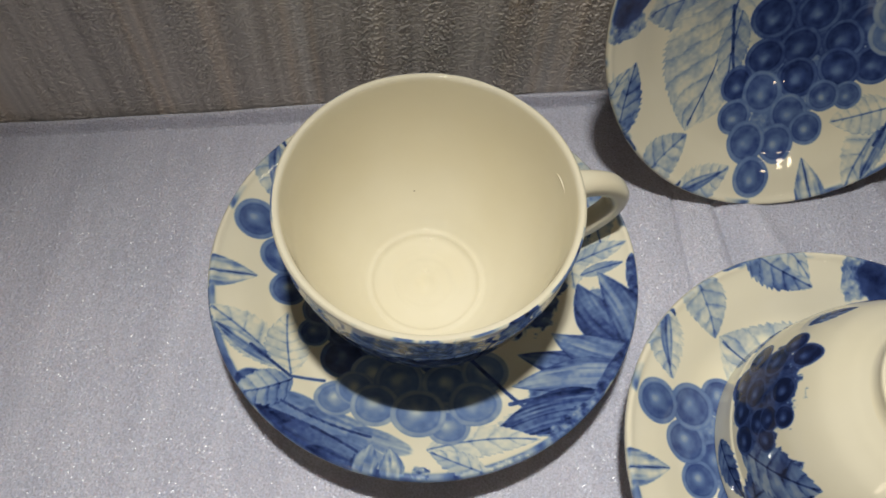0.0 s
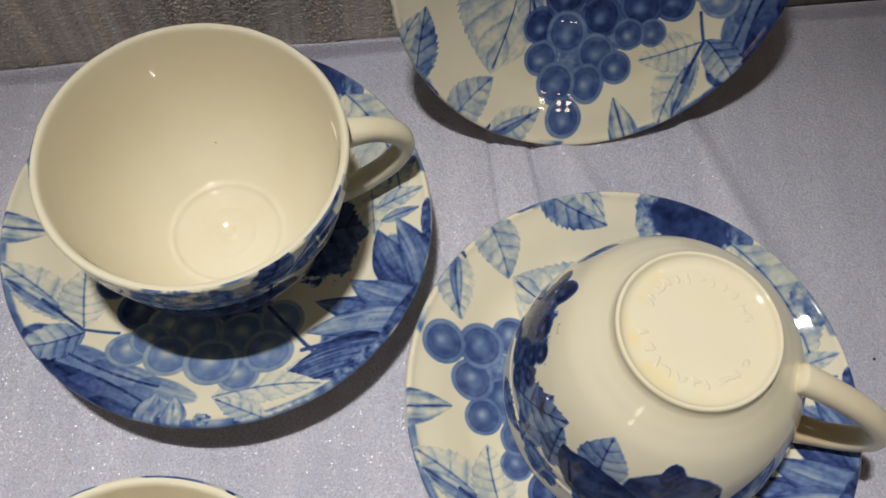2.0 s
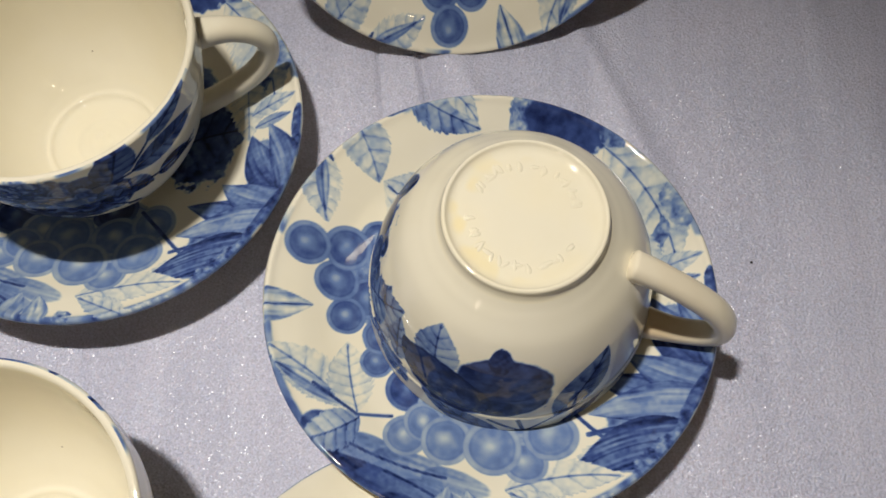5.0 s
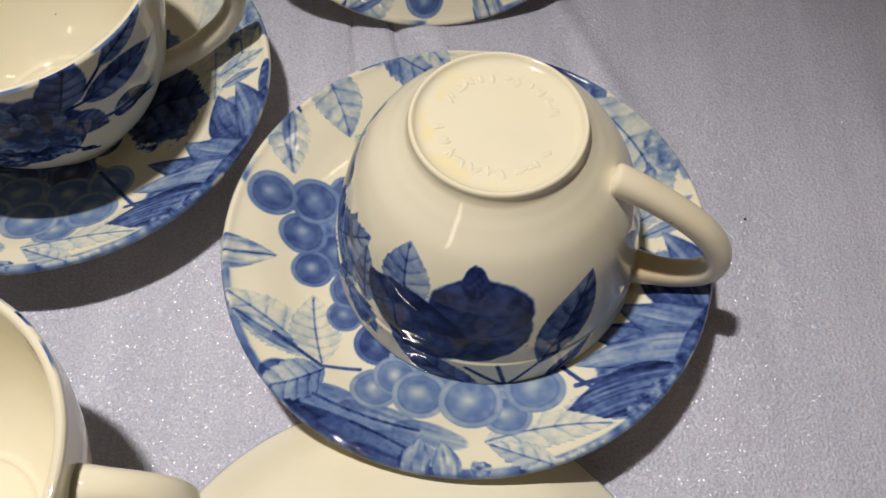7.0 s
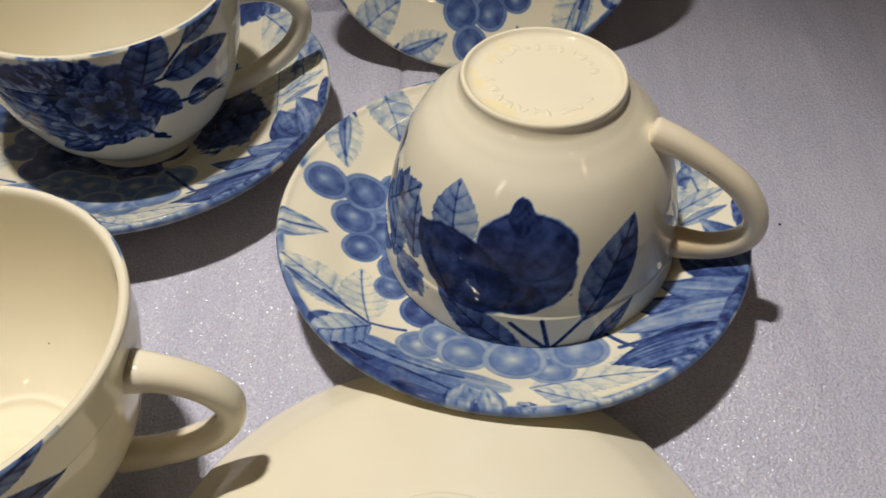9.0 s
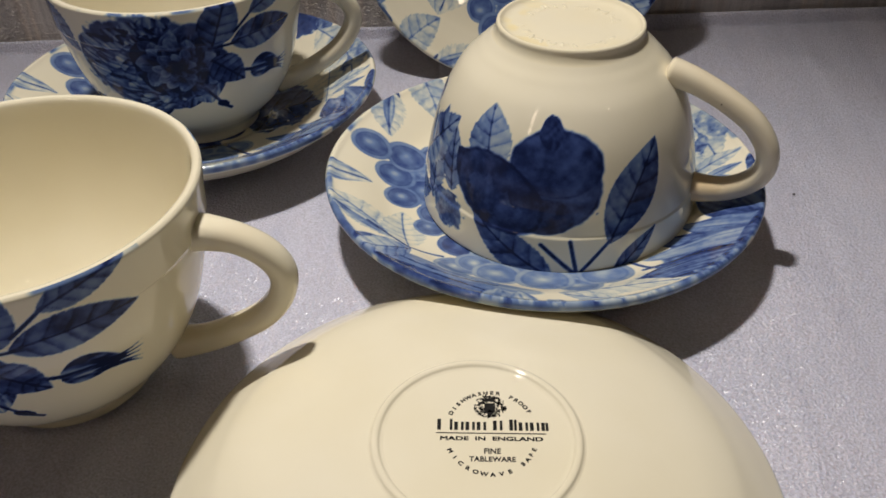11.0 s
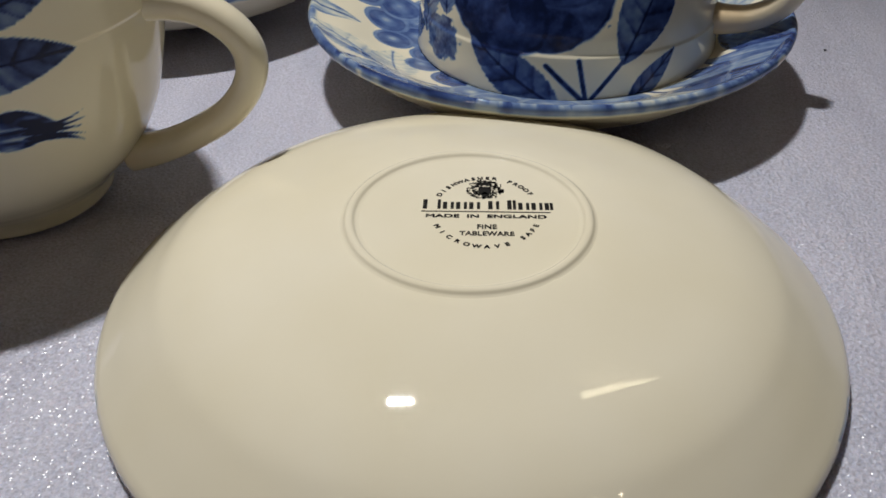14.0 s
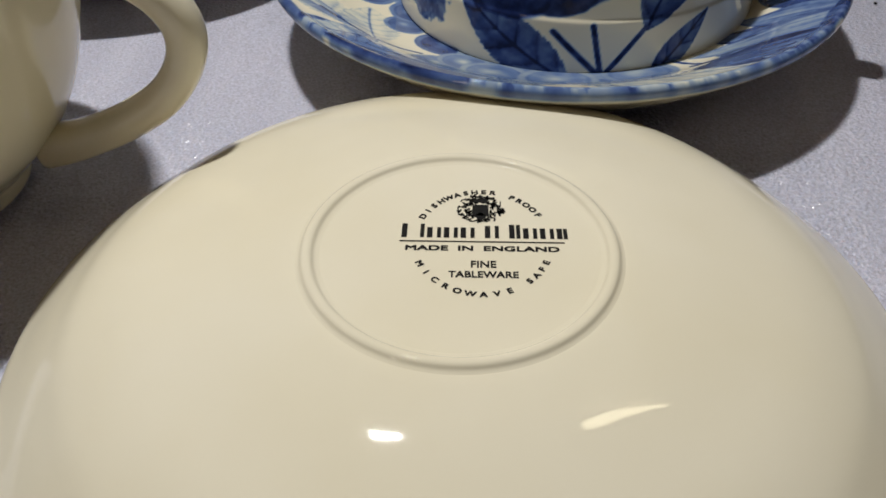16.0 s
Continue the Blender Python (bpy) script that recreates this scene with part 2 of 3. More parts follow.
class Sheet:
    def __init__(self, x, y):
        self.x, self.y, self.k, self.count = x.ravel(), y.ravel(), np.zeros(x.size), 0

    def near(self, x, y, r):
        self.count += 1
        i = np.flatnonzero((np.abs(self.x - x) < r) & (np.abs(self.y - y) < r))
        return i, self.x[i], self.y[i]

    def lay(self, i, cover, ink):
        self.k[i] = self.k[i] * (1 - cover) + np.clip(ink, 0.02, 1.1) * cover

    def grape(self, x, y, r, tone=0.56, flat=1.0, turn=0.0):
        i, px, py = self.near(x, y, r * 1.3)
        c, s = math.cos(radians(turn)), math.sin(radians(turn))
        u, v = (px - x) * c + (py - y) * s, (-(px - x) * s + (py - y) * c) / flat
        wob = 1 + 0.09 * (lattice(px, py, r * 0.8, self.count) - 0.5)
        d = np.hypot(u, v) / (r * wob)
        e = np.hypot(u + 0.10 * r, v - 0.08 * r) / r
        ink = tone + 0.05 * np.exp(-(((d - 0.50) / 0.17) ** 2)) - 0.24 * np.exp(-((e / 0.25) ** 2)) * (0.6 + 0.6 * lattice(px, py, r * 0.4, self.count + 8))
        ink += 0.06 * np.exp(-(((d - 0.74) / 0.05) ** 2)) - 0.11 * step(0.72, 0.82, d) * (0.35 + 0.9 * lattice(px, py, r * 0.8, self.count + 6))
        ink += 0.08 * np.exp(-(((d - 0.97) / 0.04) ** 2)) + 0.10 * (lattice(px, py, 2.2, self.count + 3) - 0.5)
        self.lay(i, step(1.0, 1.0 - 0.55 / r, d), ink)

    def leaf(self, bx, by, tx, ty, w, low=0.25, high=0.6, veins=6, teeth=0.07, bend=0.0, half=1, edge=0.30, fat=0.8, streak=0.0, rib=0.32, slant=0.75):
        length = math.hypot(tx - bx, ty - by)
        dx, dy = (tx - bx) / length, (ty - by) / length
        i, px, py = self.near((bx + tx) / 2, (by + ty) / 2, length * 0.62 + w)
        s = ((px - bx) * dx + (py - by) * dy) / length
        q = np.clip(s, 0, 1)
        v = -(px - bx) * dy + (py - by) * dx - bend * length * 4 * q * (1 - q)
        saw = (q * length / 2.6 + 0.8 * lattice(px, py, 5.0, self.count + 2) + 0.4 * lattice(px, py, 3.0, self.count + 9) + 0.15 * np.sign(v)) % 1.0
        teeth = teeth * (0.3 + 1.1 * lattice(px, py, 2.2, self.count + 13))
        wide = w * np.sin(np.pi * q**fat) ** 0.85 * (1 + teeth * (saw - 0.5) * 2) + 1e-4
        side = np.clip(np.abs(v) / wide, 0, 1.2)
        run = lattice(px, py, 2.6, self.count)
        ink = low + (high - low) * (0.35 * (np.sign(v) * half > 0) + 0.65 * step(0.30, 0.72, run * 0.35 + 0.65 * lattice(px, py, 6.0, self.count + 1)))
        if veins:
            phase = q * veins - side * slant + 0.26 * lattice(px, py, 7.0, self.count + 11)
            line = np.exp(-(((phase + 0.10 * (run - 0.5)) % 1.0 - 0.5) / 0.085) ** 2) * (side < 0.95) * step(0.02, 0.12, q)
            ink += 0.13 * line * (1.1 - 0.8 * side) * (0.5 + lattice(px, py, 1.4, self.count + 4)) + (0.05 + 0.45 * (high - low)) * (step(0.5, 0.0, (phase - 0.5) % 1.0) * (0.3 + 0.9 * lattice(px, py, 2.4, self.count + 5)) - 0.3)
        if streak:
            ink += streak * (lattice(v * 1.0 + 40, q * 3.0, 0.9, self.count) - 0.5) + 0.20 * step(0.45, 1.0, side) - 0.08 + 0.12 * (0.5 - q)
        ink += rib * np.exp(-((v / 0.32) ** 2)) * (q < 0.97) + edge * np.exp(-(((wide - np.abs(v)) / 0.34) ** 2)) * (0.3 + 0.9 * lattice(px, py, 1.8, self.count + 6)) * (0.6 + 0.8 * (np.sign(v) * half > 0))
        ink += (0.10 if streak else 0.11) * (lattice(px, py, 1.3, self.count + 7) - 0.5)
        self.lay(i, step(-0.05, 0.45, wide - np.abs(v)) * (s > 0) * (s < 1), ink)

    def stem(self, x0, y0, x1, y1, w=0.45, tone=0.75, bend=0.0):
        length = math.hypot(x1 - x0, y1 - y0)
        dx, dy = (x1 - x0) / length, (y1 - y0) / length
        i, px, py = self.near((x0 + x1) / 2, (y0 + y1) / 2, length * 0.6 + 2)
        s = ((px - x0) * dx + (py - y0) * dy) / length
        q = np.clip(s, 0, 1)
        v = -(px - x0) * dy + (py - y0) * dx - bend * length * 4 * q * (1 - q)
        self.lay(i, step(w + 0.25, w - 0.15, np.hypot(v, np.clip(np.abs(s - 0.5) - 0.5, 0, 9) * length)), tone + 0.2 * (run_noise(px, py) - 0.5))

    def wash(self, x, y, rx, ry, turn=0.0, tone=0.6, rough=0.25, vary=0.4, grain=2.0):
        i, px, py = self.near(x, y, max(rx, ry) * 1.4)
        c, s = math.cos(radians(turn)), math.sin(radians(turn))
        d = np.hypot(((px - x) * c + (py - y) * s) / rx, (-(px - x) * s + (py - y) * c) / ry)
        d *= 1 + rough * (lattice(px, py, 2.4, self.count) - 0.5) + 0.4 * rough * (lattice(px, py, 0.9, self.count + 1) - 0.5)
        ink = tone + vary * (lattice(px, py, grain, self.count + 2) - 0.5) + 0.5 * vary * (lattice(px, py, grain * 0.4, self.count + 5) - 0.5)
        self.lay(i, step(1.0, 0.90, d), ink)

    def petal(self, x, y, rx, ry, turn=0.0, tone=0.8, light=0.32):
        """A broad soft petal: light lip, darker towards its foot (the end at -rx)."""
        i, px, py = self.near(x, y, max(rx, ry) * 1.4)
        c, s = math.cos(radians(turn)), math.sin(radians(turn))
        u, v = ((px - x) * c + (py - y) * s) / rx, (-(px - x) * s + (py - y) * c) / ry
        v = v * (1 + 0.22 * u)
        d = np.hypot(u, v) * (1 + 0.12 * (lattice(px, py, max(rx, ry) * 0.5, self.count) - 0.5))
        run = lattice(u * 1.2 + 7, v * 5.0, 1.0, self.count + 1)
        ink = tone - 0.16 * u + 0.18 * (run - 0.5) + 0.10 * (lattice(px, py, 1.3, self.count + 2) - 0.5)
        ink -= light * np.exp(-(((1 - d) * ry / 0.55) ** 2)) * step(-0.5, 0.5, u) * (0.35 + lattice(px, py, 2.5, self.count + 3))
        self.lay(i, step(1.0, 1.0 - 0.5 / min(rx, ry), d), ink)

    def rose(self, x, y):
        """Long streaky petals swept to one side, a close ball of small ones in the middle."""
        rnd = random.Random(8)
        fan = [(a, far) for far in (1.0, 0.8, 0.62) for a in range(96, 300, 17)]
        self.wash(x - 9, y + 1, 27, 21, 8, 0.72, 0.16, 0.16, 5.0)
        for a, far in fan:
            c, n = math.cos(radians(a + 5 * far)), math.sin(radians(a + 5 * far))
            reach = far * rnd.uniform(0.92, 1.06)
            self.leaf(x + 3 + 5 * c, y + 5 * n, x + 3 + 36 * reach * c, y + 23 * reach * n, 8.5 * (0.7 + 0.3 * far), 0.60, 0.82, 0, 0.0, rnd.uniform(0.10, 0.20), 1, 0.14, 1.15, 0.62, 0.0)
        for a in (60, 30, 0, -30, -55):
            self.petal(x + 4 + 9 * math.cos(radians(a)), y + 10 * math.sin(radians(a)), 9, 8, a, 0.80, 0.22)
        self.petal(x + 4, y, 16, 14.5, 20, 0.84, 0.12)
        for n in range(60):
            r = 14.5 * (1 - n / 66) ** 0.8
            a = n * 2.4 + rnd.uniform(-0.2, 0.2)
            px, py = x + 4 + r * 0.88 * math.cos(a), y - 1 + r * 0.82 * math.sin(a)
            self.petal(px, py, 2.8 + 0.16 * r, 1.7 + 0.12 * r, math.degrees(a) + rnd.uniform(-40, 40), rnd.choice((0.66, 0.76, 0.88, 0.96)), 0.14)


def run_noise(x, y):
    return lattice(x, y, 1.5, 77)


def rim_wash(x, y):
    """Where brush strokes run over the edge: nearly all along one half, seldom along the other."""
    gap = 0.62 - 0.42 * step(10, -30, y)
    return step(gap, gap + 0.2, lattice(x, y, 7.0, 5))


def saucer_print(x, y):
    s = Sheet(x, y)
    c, n = math.cos(radians(-97)), math.sin(radians(-97))

    def mid(u, v):
        """From the frame in which the big bunch hangs down."""
        return u * c - v * n, u * n + v * c

    # soft blue line round the edge, broken
    edge = np.hypot(s.x, s.y)
    s.lay(np.arange(len(s.x)), step(79.6, 80.8, edge) * rim_wash(s.x, s.y), 0.30 + 0.42 * lattice(s.x, s.y, 3.5, 6))
    # wild leaves behind the top
    s.leaf(*mid(-24, 10), *mid(-66, 4), 16, 0.14, 0.34, 7, 0.08, -0.05, 1, 0.2, 0.9)
    s.leaf(*mid(-24, 16), *mid(-41, -48), 27, 0.05, 0.24, 7, 0.04, 0.06, -1, 0.3, 0.9, 0.0, 0.6, 1.9)
    s.leaf(*mid(-22, 0), *mid(-24, -38), 7, 0.22, 0.42, 5, 0.06, 0.0)
    s.leaf(*mid(20, 14), *mid(62, 20), 17, 0.14, 0.4, 7, 0.07, 0.0, 1, 0.25, 0.9)
    # ink made denser here: shade beside the upright cup put into the print
    s.wash(38, 2, 17, 22, 10, 0.68, 0.25, 0.3, 4.0), s.wash(28, 28, 15, 13, -20, 0.64, 0.25, 0.3, 4.0)
    s.leaf(*mid(0, 20), *mid(-14, 60), 15, 0.60, 0.74, 5, 0.07, 0.05)
    s.stem(*mid(-26, 2), *mid(-20, -30), 0.6, 0.7)
    # dark drape at the top of the rim
    s.wash(12.5, 74, 6.0, 9.5, -12, 0.42, 0.5, 0.45, 1.8)
    s.wash(29, 71, 18, 11.0, -20, 0.74, 0.14, 0.16, 5.0)
    s.wash(47, 64.5, 4.0, 6.5, 35, 0.55, 0.5, 0.4, 1.8)
    s.leaf(-34, 80, -4.5, 69.5, 8.5, 0.26, 0.58, 6, 0.10, 0.0, -1, 0.45, 0.7)
    s.leaf(-22, 84, -6, 72, 4.5, 0.16, 0.26, 4, 0.05, 0.1, 1, 0.4)
    s.wash(-38.5, 74.5, 8.5, 3.0, 27, 0.60, 0.15, 0.3)
    # pair of leaves at upper left
    s.wash(-66, 50.5, 4.2, 4.2, 40, 0.66, 0.3, 0.3)
    s.leaf(-55, 67.5, -44.3, 45.5, 9.4, 0.14, 0.36, 5, 0.05, 0.05, 1, 0.42, 0.72)
    s.leaf(-66, 52, -62.6, 26.5, 7.8, 0.08, 0.26, 6, 0.09, -0.06, -1, 0.45, 0.75)
    s.leaf(-66, 52, -63.5, 30, 2.6, 0.4, 0.7, 0, 0.0, -0.03, -1, 0.1, 0.75, 0.3, 0.3)
    # pale leaf at the right
    s.leaf(44, 62, 70, 14, 13, 0.10, 0.26, 6, 0.10, 0.10, 1, 0.22, 0.9, 0, 0.45)
    s.wash(70, 37, 4.5, 9, 30, 0.40, 0.4, 0.4, 2.4), s.wash(64, 26, 3.0, 7, -20, 0.5, 0.5, 0.4, 2.0)
    s.leaf(56, 30, 60, 0, 8, 0.08, 0.22, 6, 0.10, 0.0, 1, 0.30)
    s.leaf(60, 12, 79, 18, 4.2, 0.16, 0.28, 4, 0.08)
    s.leaf(62, 6, 78, 9.5, 2.8, 0.28, 0.40, 0, 0.05)
    s.wash(81.0, 3.0, 2.6, 10.0, 4, 0.66, 0.1, 0.3)
    # single leaf at the left edge
    s.leaf(-85, -9.8, -64.8, -6.2, 6.8, 0.20, 0.42, 0, 0.02, 0.0, 1, 0.22, 0.5, 0.40, 0.50)
    # fanned petals at lower right
    s.wash(69, -32, 12, 27, -28, 0.46, 0.2, 0.3, 3.0), s.wash(55, -48, 12, 20, -50, 0.44, 0.2, 0.3, 3.0)
    s.wash(68, -12, 7, 12, 10, 0.44, 0.2, 0.2, 3.0)
    s.leaf(76, -24, 61.0, 3, 7.6, 0.60, 0.72, 0, 0.0, 0.08, 1, 0.28, 0.62, 0.22, 0.0)
    s.leaf(82, -28, 68.0, 6.5, 7.2, 0.50, 0.64, 0, 0.0, -0.06, -1, 0.32, 0.62, 0.22, 0.0)
    s.leaf(73, -41, 38, -28, 7.4, 0.58, 0.70, 0, 0.0, -0.04, 1, 0.25, 0.62, 0.22, 0.0)
    s.leaf(80, -34, 51, -18.5, 7.8, 0.46, 0.60, 0, 0.0, 0.06, 1, 0.34, 0.62, 0.24, 0.0)
    s.leaf(78, -40, 36, -42, 8.2, 0.46, 0.60, 0, 0.0, -0.06, 1, 0.34, 0.62, 0.24, 0.0)
    s.stem(36, -49.5, 72, -48, 0.9, 0.66, 0.06)
    s.wash(37, -58, 6, 5, 30, 0.16, 0.6, 0.25)
    s.leaf(74, -52, 28, -65, 9.6, 0.62, 0.76, 0, 0.0, -0.10, 1, 0.25, 0.62, 0.3, 0.15)
    s.wash(72.5, -39, 4.2, 19, -29, 0.64, 0.12, 0.35, 2.5)
    s.wash(58, -57.5, 4.8, 14, -46, 0.55, 0.3, 0.5, 1.8)
    # pale toothed leaf at the bottom
    s.leaf(6, -70.5, 46, -64.5, 7.0, 0.06, 0.16, 6, 0.08, 0.06, -1, 0.42, 0.8, 0, 0.45)
    s.leaf(28, -79, 7, -71, 5.0, 0.16, 0.36, 5, 0.12, 0.0, 1, 0.5)
    s.wash(5, -80, 3.4, 3.4, 0, 0.45, 0.6, 0.6, 1.4)
    s.wash(36, -75, 10, 2.8, 23, 0.30, 0.5, 0.5, 1.6)
    # draped leaves at lower left
    s.wash(-36, -66, 27, 10, -25, 0.50, 0.15, 0.25, 4.0)
    for x, y, rx, ry, turn, tone in ((-52, -56, 14, 7, -35, 0.50), (-50, -64, 13, 6, -40, 0.70), (-36, -62, 17, 7, -22, 0.42), (-40, -71, 14, 6, -30, 0.68), (-24, -65, 17, 6, -16, 0.40), (-30, -73, 16, 5.5, -24, 0.58),
                                     (-10, -69, 13, 5.0, -13, 0.40), (-24, -79, 14, 4.6, -18, 0.66), (-16, -74, 15, 4.0, -18, 0.46)):
        s.petal(x, y, rx, ry, turn, tone, 0.34)
    s.stem(-60, -50, -14, -67, 0.45, 0.72, -0.05), s.stem(-56, -60, -12, -77, 0.45, 0.75, 0.05)
    s.leaf(-15, -85, -13, -69.5, 5.2, 0.40, 0.60, 0, 0.0, 0.05, 1, 0.22, 0.7, 0.35, 0.0)
    s.leaf(-5, -85, -7, -70.5, 4.6, 0.32, 0.50, 0, 0.0, -0.05, 1, 0.22, 0.7, 0.35, 0.0)
    # sprig of three leaves
    s.leaf(-48, -44, -79.5, -23.5, 8.2, 0.06, 0.22, 6, 0.07, -0.04, 1, 0.42, 1.0, 0, 0.45)
    s.leaf(-50, -43, -76, -30, 3.2, 0.34, 0.6, 0, 0.0, 0.0, 1, 0.0, 0.9, 0.3, 0.3)
    s.leaf(-46, -45, -52, -18.5, 8.2, 0.06, 0.18, 7, 0.08, 0.03, 1, 0.42, 0.9, 0, 0.5)
    s.leaf(-45, -47, -65, -58, 7.8, 0.26, 0.52, 6, 0.06, 0.05, 1, 0.42, 0.8, 0, 0.4)
    s.stem(-62, -36, -46, -46, 0.5, 0.75), s.stem(-46, -46, -34, -45.5, 0.55, 0.7)
    # big bunch, its lower grapes last
    s.wash(*mid(12, -8), 28, 24, 0, 0.66, 0.2, 0.2), s.wash(*mid(6, -33), 22, 13, 83, 0.50, 0.2, 0.2), s.wash(*mid(0, -49), 12, 10, 83, 0.48, 0.2, 0.2)
    for u, v, r in ((10, 16, 9), (28, 12, 9), (-6, 12, 9), (44, 2, 8), (20, 0, 9), (33.9, -7.3, 9), (-8.2, -3.5, 9.5), (10.7, -2.2, 9.5), (24, -14, 8.5), (46, -14, 7.5), (38.2, -23.9, 8.5),
                    (6.7, -17, 9), (-7.4, -21.2, 8.5), (24.8, -26.1, 8.5), (30.1, -37.4, 6), (8.2, -30.2, 8.5), (20, -38, 7), (-18.7, -31.9, 7.5), (-6.8, -36.2, 8.8), (-18.3, -45.3, 7.6),
                    (6.1, -45.1, 8.2), (14.9, -52, 7.2), (2, -58, 8.2), (-11.7, -56.5, 8.8), (-8.8, -70.9, 8.2)):
        s.grape(*mid(u, v), r * 1.04, 0.68 if v > -33 else 0.57)
    # grapes that trail along the lower rim
    s.wash(2, -48, 30, 8, 0, 0.42, 0.2, 0.2)
    for u, v, r in ((-16, -40, 8.5), (-6, -42, 9), (12, -42, 9), (26, -36, 8.5), (-28.7, -52.3, 7.4),
                    (-22.3, -47, 7.0), (13.4, -60.2, 7.4), (-14.4, -53.1, 8.6), (22.7, -49.8, 9.2), (2.1, -55.1, 9.6)):
        s.grape(u, v, r * 1.1, 0.44)
    s.stem(20, -30, 40, -50, 0.7, 0.7)
    return s.k


def cup_print(x, y):
    """x: 0.8 mm for each degree from the handle, y: millimetres of height."""
    s = Sheet(x, y)
    d = 0.8
    # lemons
    s.leaf(106 * d, 40, 111.5 * d, 17, 9.0, 0.34, 0.60, 6, 0.05, 0.0, 1, 0.4, 0.95)
    s.leaf(138 * d, 62, 142 * d, 26, 8.0, 0.42, 0.66, 6, 0.12, 0.0, 1, 0.35, 0.9)
    s.leaf(124 * d, 52, 130 * d, 29, 6.0, 0.48, 0.7, 5, 0.14)
    s.wash(126 * d, 60, 9, 7, 0, 0.62, 0.35, 0.3)
    s.leaf(76 * d, 73, 112 * d, 52, 7.0, 0.52, 0.74, 6, 0.04, 0.03, 1, 0.35)
    s.wash(76.5 * d, 37.8, 15.2, 17.0, 0, 0.88, 0.05, 0.1), s.wash(76.5 * d, 37.8, 14.6, 16.4, 0, 0.75, 0.05, 0.14, 4.0), s.wash(74 * d, 41, 9, 9, 20, 0.72, 0.6, 0.16, 3.0)
    s.wash(77.5 * d, 31.5, 16.6, 11.6, 0, 0.86, 0.05, 0.1), s.wash(77.5 * d, 31.8, 15.8, 11.0, 0, 0.75, 0.05, 0.14, 4.0), s.wash(81.0 * d, 20.4, 3.8, 3.6, 0, 0.80, 0.05, 0.1)
    s.wash(81 * d, 49.6, 10.0, 7.2, 0, 0.80, 0.06, 0.1)
    s.leaf(79.5 * d, 28, 82.0 * d, 16.6, 4.6, 0.80, 0.80, 0, 0.0, 0.0, 1, 0.0, 1.05, 0, 0.0)
    s.leaf(110 * d, 44, 125 * d, 35, 6.4, 0.84, 0.84, 0, 0.0, 0.0, 1, 0.0, 0.8, 0, 0.0)
    s.wash(81.4, 44.8, 18.6, 12.6, -28, 0.92, 0.05, 0.08), s.wash(81.4, 44.8, 17.9, 11.9, -28, 0.80, 0.05, 0.14, 4.0), s.wash(83, 47, 11, 6, -28, 0.75, 0.5, 0.16, 3.0)
    s.leaf(55 * d, 60, 32 * d, 26, 8.6, 0.50, 0.72, 6, 0.02, 0.03, -1, 0.35, 0.95)
    s.leaf(52 * d, 73, 34 * d, 57, 3.8, 0.52, 0.7, 5, 0.03)
    s.stem(66.5 * d, 72, 55 * d, 59, 0.6, 0.8), s.stem(66.5 * d, 72, 70 * d, 58, 0.6, 0.8), s.stem(66.5 * d, 72, 81 * d, 60, 0.7, 0.8)
    # grapes opposite the handle
    s.leaf(158 * d, 52, 129 * d, 26, 9.0, 0.45, 0.7, 6, 0.12, 0.0, 1, 0.35)
    s.leaf(165 * d, 66, 140 * d, 60, 6.5, 0.5, 0.7, 5, 0.1)
    for turn in (-360, 0, 360):
        s.wash((176 + turn) * d, 38, 17, 17, 0, 0.74, 0.3, 0.2)
    for u, v, r in ((-176, 52, 6.5), (-165, 46, 6.5), (172, 49.4, 6), (160, 49, 5.4), (177, 42, 6), (164, 40, 5), (156.5, 37.7, 4.6), (164, 34.7, 4.8), (-170, 34, 6.6),
                    (174, 28, 5.6), (-161.6, 28.7, 5.4), (162.3, 28.1, 4.4), (-170, 21.7, 5.8)):
        for turn in (-360, 0, 360):
            s.grape((u + turn) * d, v, r, 0.80)
    s.leaf(-150 * d, 30, -132 * d, 20, 4.5, 0.5, 0.7, 5, 0.1)
    s.leaf(-160 * d, 70, -140 * d, 52, 7, 0.5, 0.74, 5, 0.1)
    # rose with its leaves and buds
    s.leaf(-98 * d, 36, -124 * d, 24, 6, 0.6, 0.8, 0, 0.0, 0.05, 1, 0.3, 0.8, 0.3)
    s.rose(-97 * d, 50)
    s.leaf(-77 * d, 55, -67 * d, 77, 7.4, 0.60, 0.84, 6, 0.02, 0.0, 1, 0.3, 0.8)
    s.leaf(-68 * d, 55.5, -31 * d, 56, 6.8, 0.58, 0.80, 6, 0.02, 0.04, 1, 0.3, 0.75)
    s.leaf(-58 * d, 66, -31 * d, 73, 4.8, 0.56, 0.78, 6, 0.04, 0.02, 1, 0.3)
    s.leaf(-78 * d, 50, -62 * d, 37, 6.8, 0.60, 0.84, 6, 0.02, 0.0, -1, 0.3, 0.7)
    s.stem(-78 * d, 55, -64 * d, 55, 0.55, 0.85), s.stem(-66 * d, 60, -56 * d, 67, 0.5, 0.85), s.stem(-64 * d, 42, -56 * d, 40, 0.7, 0.9)
    s.leaf(-59 * d, 41, -38.5 * d, 37.6, 5.6, 0.58, 0.86, 0, 0.0, 0.05, 1, 0.35, 0.62, 0.9)
    for rise, bend in ((-4.6, 0.12), (-2.2, 0.05), (0.4, 0.0), (2.6, -0.05), (5.0, -0.12)):
        s.leaf(-50 * d, 39 + rise * 0.55, -31.5 * d, 35.6 + rise * 1.05, 0.75, 0.82, 0.95, 0, 0.0, bend, 1, 0.1, 0.6)
